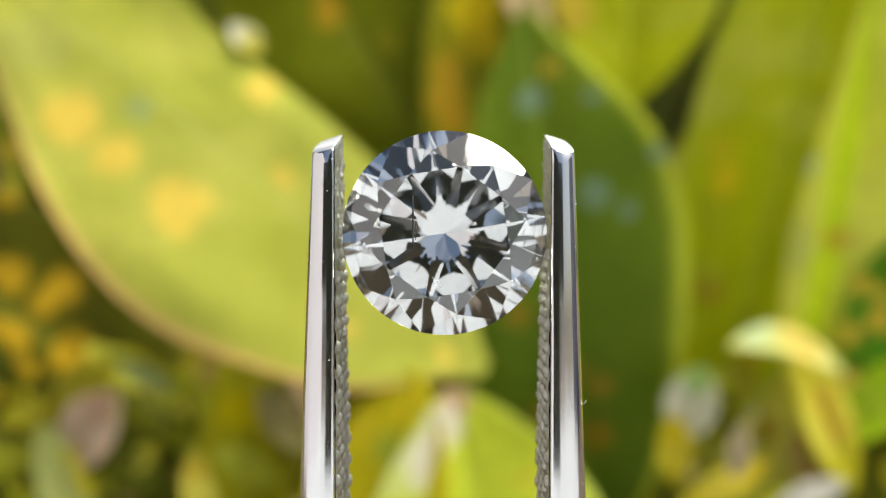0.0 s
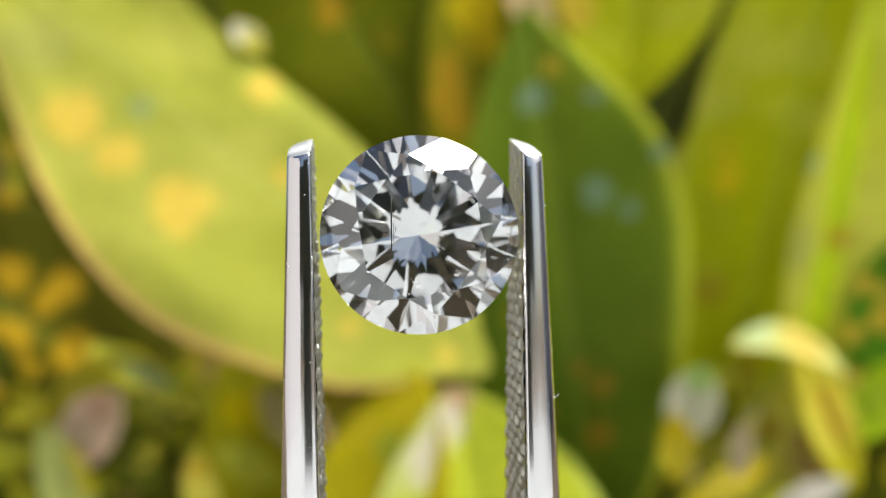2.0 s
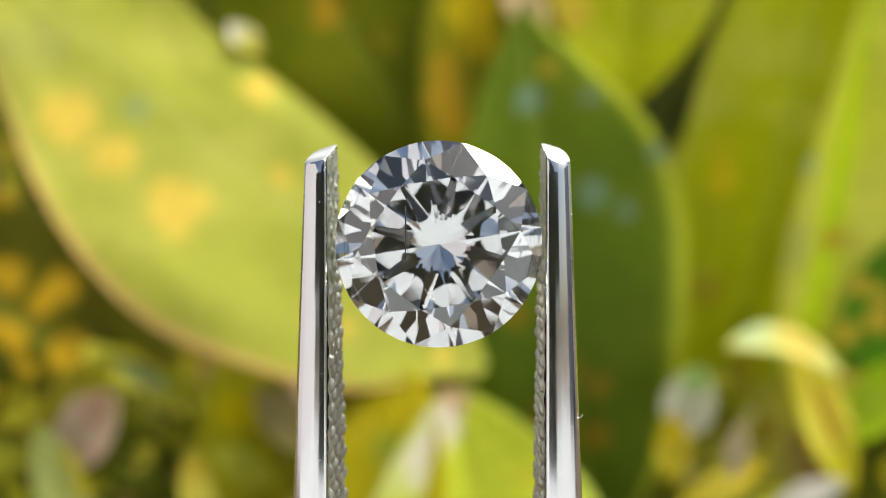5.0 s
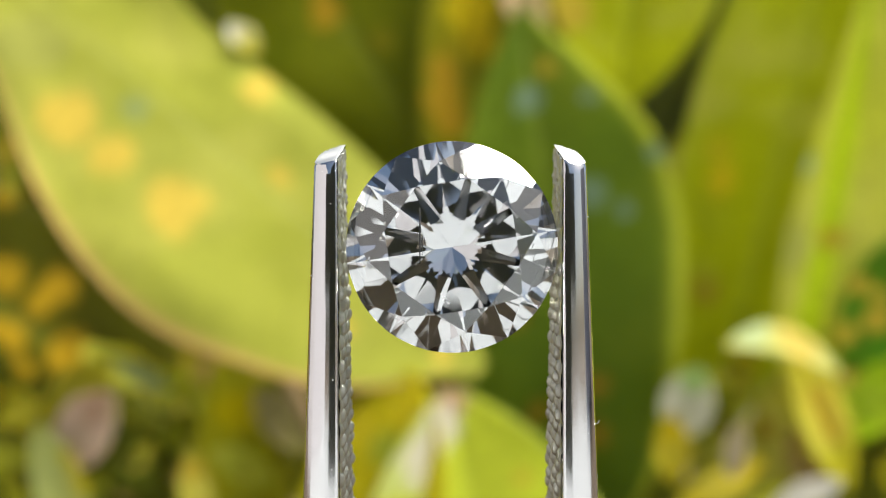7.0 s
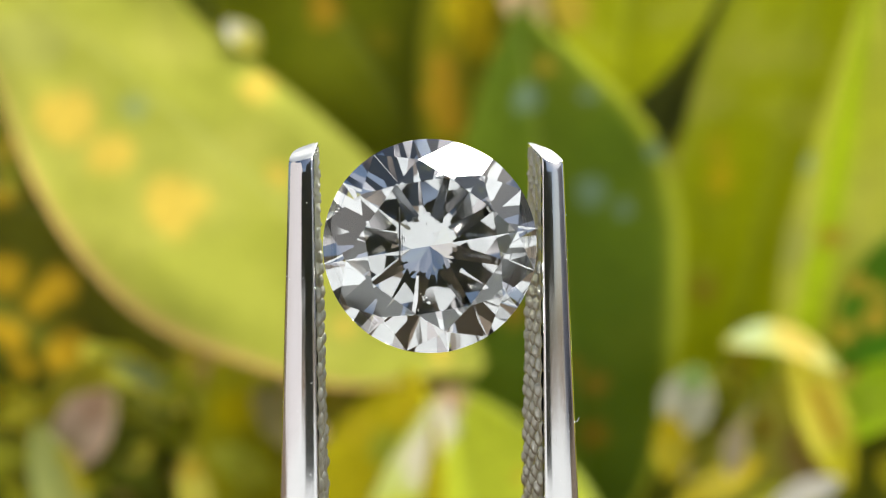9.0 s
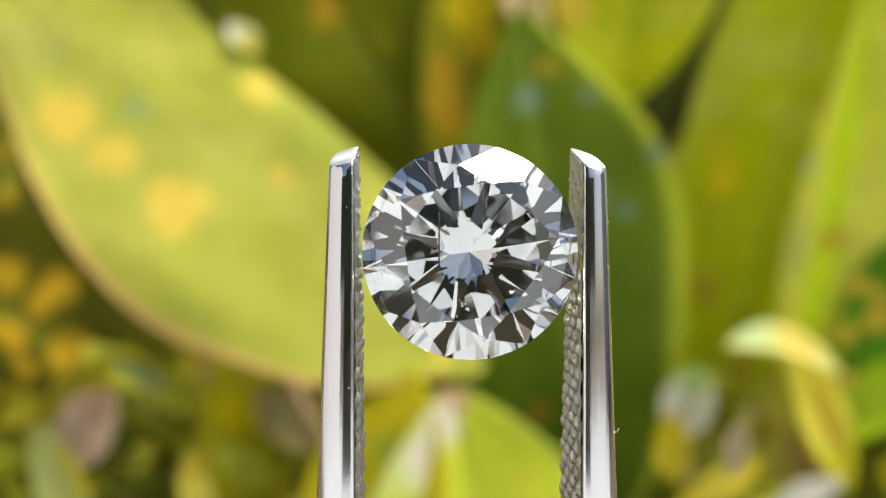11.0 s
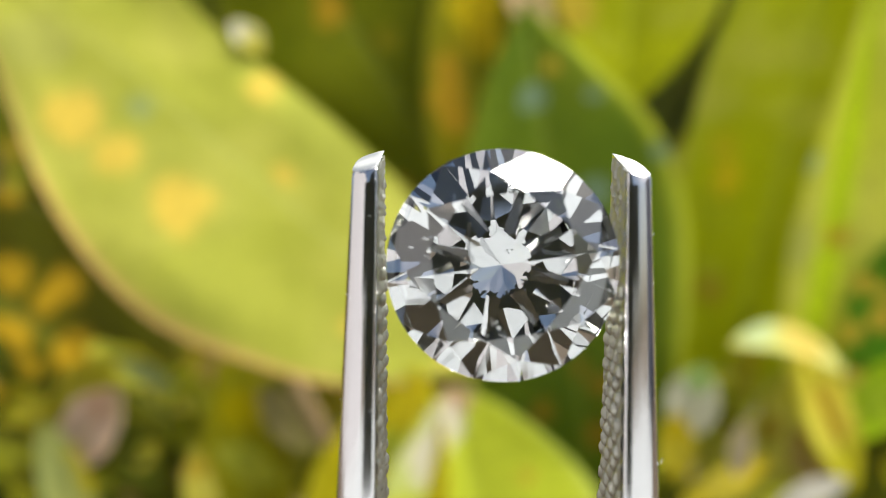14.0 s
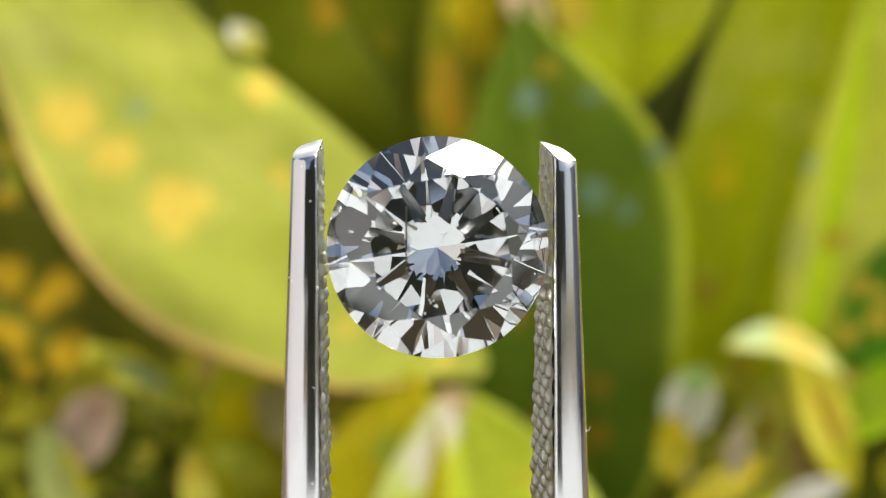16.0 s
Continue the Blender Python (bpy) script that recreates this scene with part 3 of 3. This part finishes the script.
# ---- the diamond ----
def brilliant(radius):
    """Round brilliant cut, its table towards -y: table, star, kite and girdle facets above, mains and lower halves below."""
    R, RT, g = 1.0, 0.64, 0.016
    ca, pa = radians(34.5), radians(40.9)
    h = g + math.tan(ca) * (R - RT)
    turn = radians(31.5)
    eighth = math.pi / 4
    # point between two kites, where star and kites meet
    kite = lambda r, a: h - math.tan(ca) * (r * math.cos(a) - RT)
    rs = RT * math.cos(eighth / 2)
    P_r = 0.5 * (rs + R)
    P_z = kite(P_r, eighth / 2)
    culet = -g - math.tan(pa) * R
    Q_r = 0.195
    Q_z = -g - math.tan(pa) * (R - Q_r * math.cos(eighth / 2))
    bm = bmesh.new()
    put = lambda r, a, z: bm.verts.new((radius * r * math.cos(a + turn), -radius * (z + 0.30), radius * (r * math.sin(a + turn) - 0.018)))
    T = [put(RT, eighth * k, h) for k in range(8)]
    rnd = random.Random(8)
    off = lambda q: rnd.uniform(-q, q)
    Pv = [put(P_r + off(0.004), eighth * (k + 0.5) + off(0.005), P_z + off(0.002)) for k in range(8)]
    Qv = [put(Q_r + off(0.003), eighth * (k + 0.5) + off(0.006), Q_z + off(0.0008)) for k in range(8)]
    C = put(0, 0, culet)
    seg = 6
    upper, lower = [], []
    for j in range(16):
        a0, a1 = eighth / 2 * j, eighth / 2 * (j + 1)
        p = Vector((P_r * math.cos(eighth * (j // 2 + 0.5)), P_r * math.sin(eighth * (j // 2 + 0.5)), P_z))
        q = Vector((Q_r * math.cos(eighth * (j // 2 + 0.5)), Q_r * math.sin(eighth * (j // 2 + 0.5)), Q_z))
        A, B = Vector((R * math.cos(a0), R * math.sin(a0), 0)), Vector((R * math.cos(a1), R * math.sin(a1), 0))
        for s in range(seg):
            a = a0 + (a1 - a0) * s / seg
            for rows, c, zg in ((upper, p, g), (lower, q, -g)):
                n = (A + Vector((0, 0, zg)) - c).cross(B + Vector((0, 0, zg)) - c)
                z = c.z - (n.x * (R * math.cos(a) - c.x) + n.y * (R * math.sin(a) - c.y)) / n.z
                rows.append(put(R, a, z))
    N = 16 * seg
    bm.faces.new(T)
    for k in range(8):
        bm.faces.new((T[k], T[(k + 1) % 8], Pv[k]))
        bm.faces.new((T[k], Pv[k], upper[k * 2 * seg], Pv[k - 1]))
        bm.faces.new((C, Qv[k], lower[k * 2 * seg], Qv[k - 1]))
        for half in (0, 1):
            j = (2 * k + half) * seg
            bm.faces.new([Pv[k]] + [upper[(j + s) % N] for s in range(seg + 1)])
            bm.faces.new([Qv[k]] + [lower[(j + s) % N] for s in range(seg + 1)])
    for i in range(N):
        bm.faces.new((upper[i], upper[(i + 1) % N], lower[(i + 1) % N], lower[i]))
    bmesh.ops.recalc_face_normals(bm, faces=bm.faces)
    return bm


def diamond():
    top = tagged(new("diamond"), "clear round brilliant-cut diamond gripped in the tweezers", "diamond")
    part("stone", brilliant(3.13 * MM), DIAMOND, top)
    for x, z0, z1, r in ((-0.93, -0.55, 1.05, 0.026), (-0.86, -0.30, 0.30, 0.013), (-0.80, 0.02, 0.22, 0.011)):
        tube("needle_inclusion", [(x * MM, -1.767 * MM, (z0 + (z1 - z0) * k / 6) * MM) for k in range(7)], [r * MM * (0.4 + 0.6 * math.sin(math.pi * (0.1 + 0.8 * k / 6))) for k in range(7)], DARK, top, "dark needle in the table", 6)
    rnd = random.Random(5)
    bm = bmesh.new()
    for k in range(10):
        r = bmesh.ops.create_icosphere(bm, subdivisions=1, radius=rnd.uniform(0.010, 0.028) * MM)
        bmesh.ops.scale(bm, vec=(rnd.uniform(0.6, 2.2), 0.4, rnd.uniform(0.6, 1.6)), verts=r["verts"])
        bmesh.ops.translate(bm, vec=((-0.30 + rnd.gauss(0, 0.13)) * MM, -1.761 * MM, (-1.62 + rnd.gauss(0, 0.10)) * MM), verts=r["verts"])
    part("feather_inclusion", bm, FEATHER, top, "white feathery flaw")
    return top


gem = diamond()


# ---- the small camera that films, a dark shape mirrored in steel and stone ----
def small_camera():
    bm = bmesh.new()
    bmesh.ops.create_cube(bm, size=1.0)
    bmesh.ops.scale(bm, vec=(0.035, 0.018, 0.031), verts=bm.verts)
    bmesh.ops.bevel(bm, geom=[e for e in bm.edges if abs(e.verts[0].co.y - e.verts[1].co.y) > 0.005], offset=0.011, segments=8, affect="EDGES")
    top = tagged(new("small_camera"), "small black camera that shows only as a dark reflection", "camera")
    body = part("body", bm, BLACK, top, "", True)
    body.data.set_sharp_from_angle(angle=radians(35))
    top.matrix_basis = pose(EYE.x, EYE.y - 0.0105, EYE.z + 0.0055)


small_camera()


# ---- how stone and tweezers rock ----
# seconds; place of the stone's middle from the eye in mm; turn and lean in degrees
HELD = (
    (0.0, 0.056, 27.018, 0.553, -0.59, 0.08),
    (0.3, -0.011, 27.347, 0.656, 7.44, -0.69),
    (0.5, 0.180, 27.766, 0.724, 6.32, -0.11),
    (0.8, 0.516, 26.571, 0.663, -2.00, 0.01),
    (1.0, 0.446, 26.002, 0.572, -4.39, 0.23),
    (1.2, 0.620, 25.852, 0.556, -4.81, 0.22),
    (1.5, -0.241, 26.771, 0.487, 0.11, -0.29),
    (1.7, -0.806, 27.365, 0.569, 7.68, -0.71),
    (2.0, -0.872, 27.677, 0.473, 5.99, -0.77),
    (2.2, -0.734, 26.972, 0.482, 2.00, -0.75),
    (2.5, -0.221, 25.910, 0.435, -4.11, -0.38),
    (2.8, 0.206, 25.520, 0.346, -4.03, -0.12),
    (3.0, 0.166, 25.994, 0.356, -2.97, 0.25),
    (3.3, 0.150, 27.349, 0.490, 4.84, -0.73),
    (3.5, 0.065, 27.868, 0.442, 4.85, 0.08),
    (3.8, 0.514, 27.138, 0.320, -0.80, 0.13),
    (4.0, 0.396, 26.125, -0.086, -7.73, -0.20),
    (4.2, -0.080, 26.174, -0.039, -7.42, -0.08),
    (6.3, 0.004, 27.432, 0.398, 10.17, -0.46),
    (6.5, -0.304, 27.457, 0.366, 10.90, -0.54),
    (6.8, 0.023, 26.613, 0.233, 3.59, -0.23),
    (7.0, 0.365, 26.085, 0.109, -0.23, -0.05),
    (7.2, 0.316, 25.854, 0.267, -1.03, -0.38),
    (7.5, 0.022, 26.504, 0.497, 3.07, 0.01),
    (7.8, 0.049, 26.965, 0.677, 8.67, -0.48),
    (8.0, 0.250, 27.424, 0.543, 13.11, -0.41),
    (8.2, 0.371, 26.253, 0.620, 6.80, -0.44),
    (8.5, 0.369, 24.906, 0.196, -0.45, 0.04),
    (8.8, 0.196, 24.756, 0.099, 0.35, -0.37),
    (9.0, -0.309, 25.799, 0.103, 4.19, -0.43),
    (9.2, -0.480, 25.686, 0.048, 7.95, -0.99),
    (11.3, 0.924, 25.565, -0.080, -2.10, 0.40),
    (11.5, 0.800, 25.078, -0.207, -4.76, 0.42),
    (11.8, 0.927, 24.978, -0.090, 2.37, -0.27),
    (12.0, 0.848, 25.851, -0.040, 9.61, -0.35),
    (12.2, 0.900, 26.358, 0.103, 10.22, -0.20),
    (12.5, 1.810, 25.028, -0.147, 3.05, 0.51),
    (13.0, 2.235, 23.571, -0.495, -3.08, 0.96),
    (13.2, 2.196, 23.874, -0.524, -1.35, 0.94),
    (13.5, 1.846, 25.441, -0.564, 10.07, 0.10),
    (13.8, 1.713, 24.381, -0.550, 1.13, 0.52),
    (14.0, 1.568, 23.765, -0.430, -0.51, 0.84),
    (14.2, 1.477, 23.194, -0.385, -2.56, 0.78),
    (14.5, 1.185, 24.079, -0.085, 2.44, 0.68),
    (14.8, 0.824, 24.449, 0.209, 7.73, -0.37),
    (15.0, 0.696, 25.339, 0.264, 11.46, -0.12),
    (15.2, 0.711, 24.893, 0.305, 6.96, -0.45),
    (15.5, 0.325, 24.451, 0.138, 2.49, 0.21),
    (15.8, 0.242, 24.110, 0.102, 2.96, -0.12),
    (16.0, -0.155, 24.922, 0.109, 4.04, 0.01),
)


def motions():
    rows = [(t, pose(EYE.x + x * MM, EYE.y + y * MM, EYE.z + z * MM, 0, lean, turn)) for t, x, y, z, turn, lean in HELD]
    walk(holder, rows)
    walk(gem, rows)


motions()
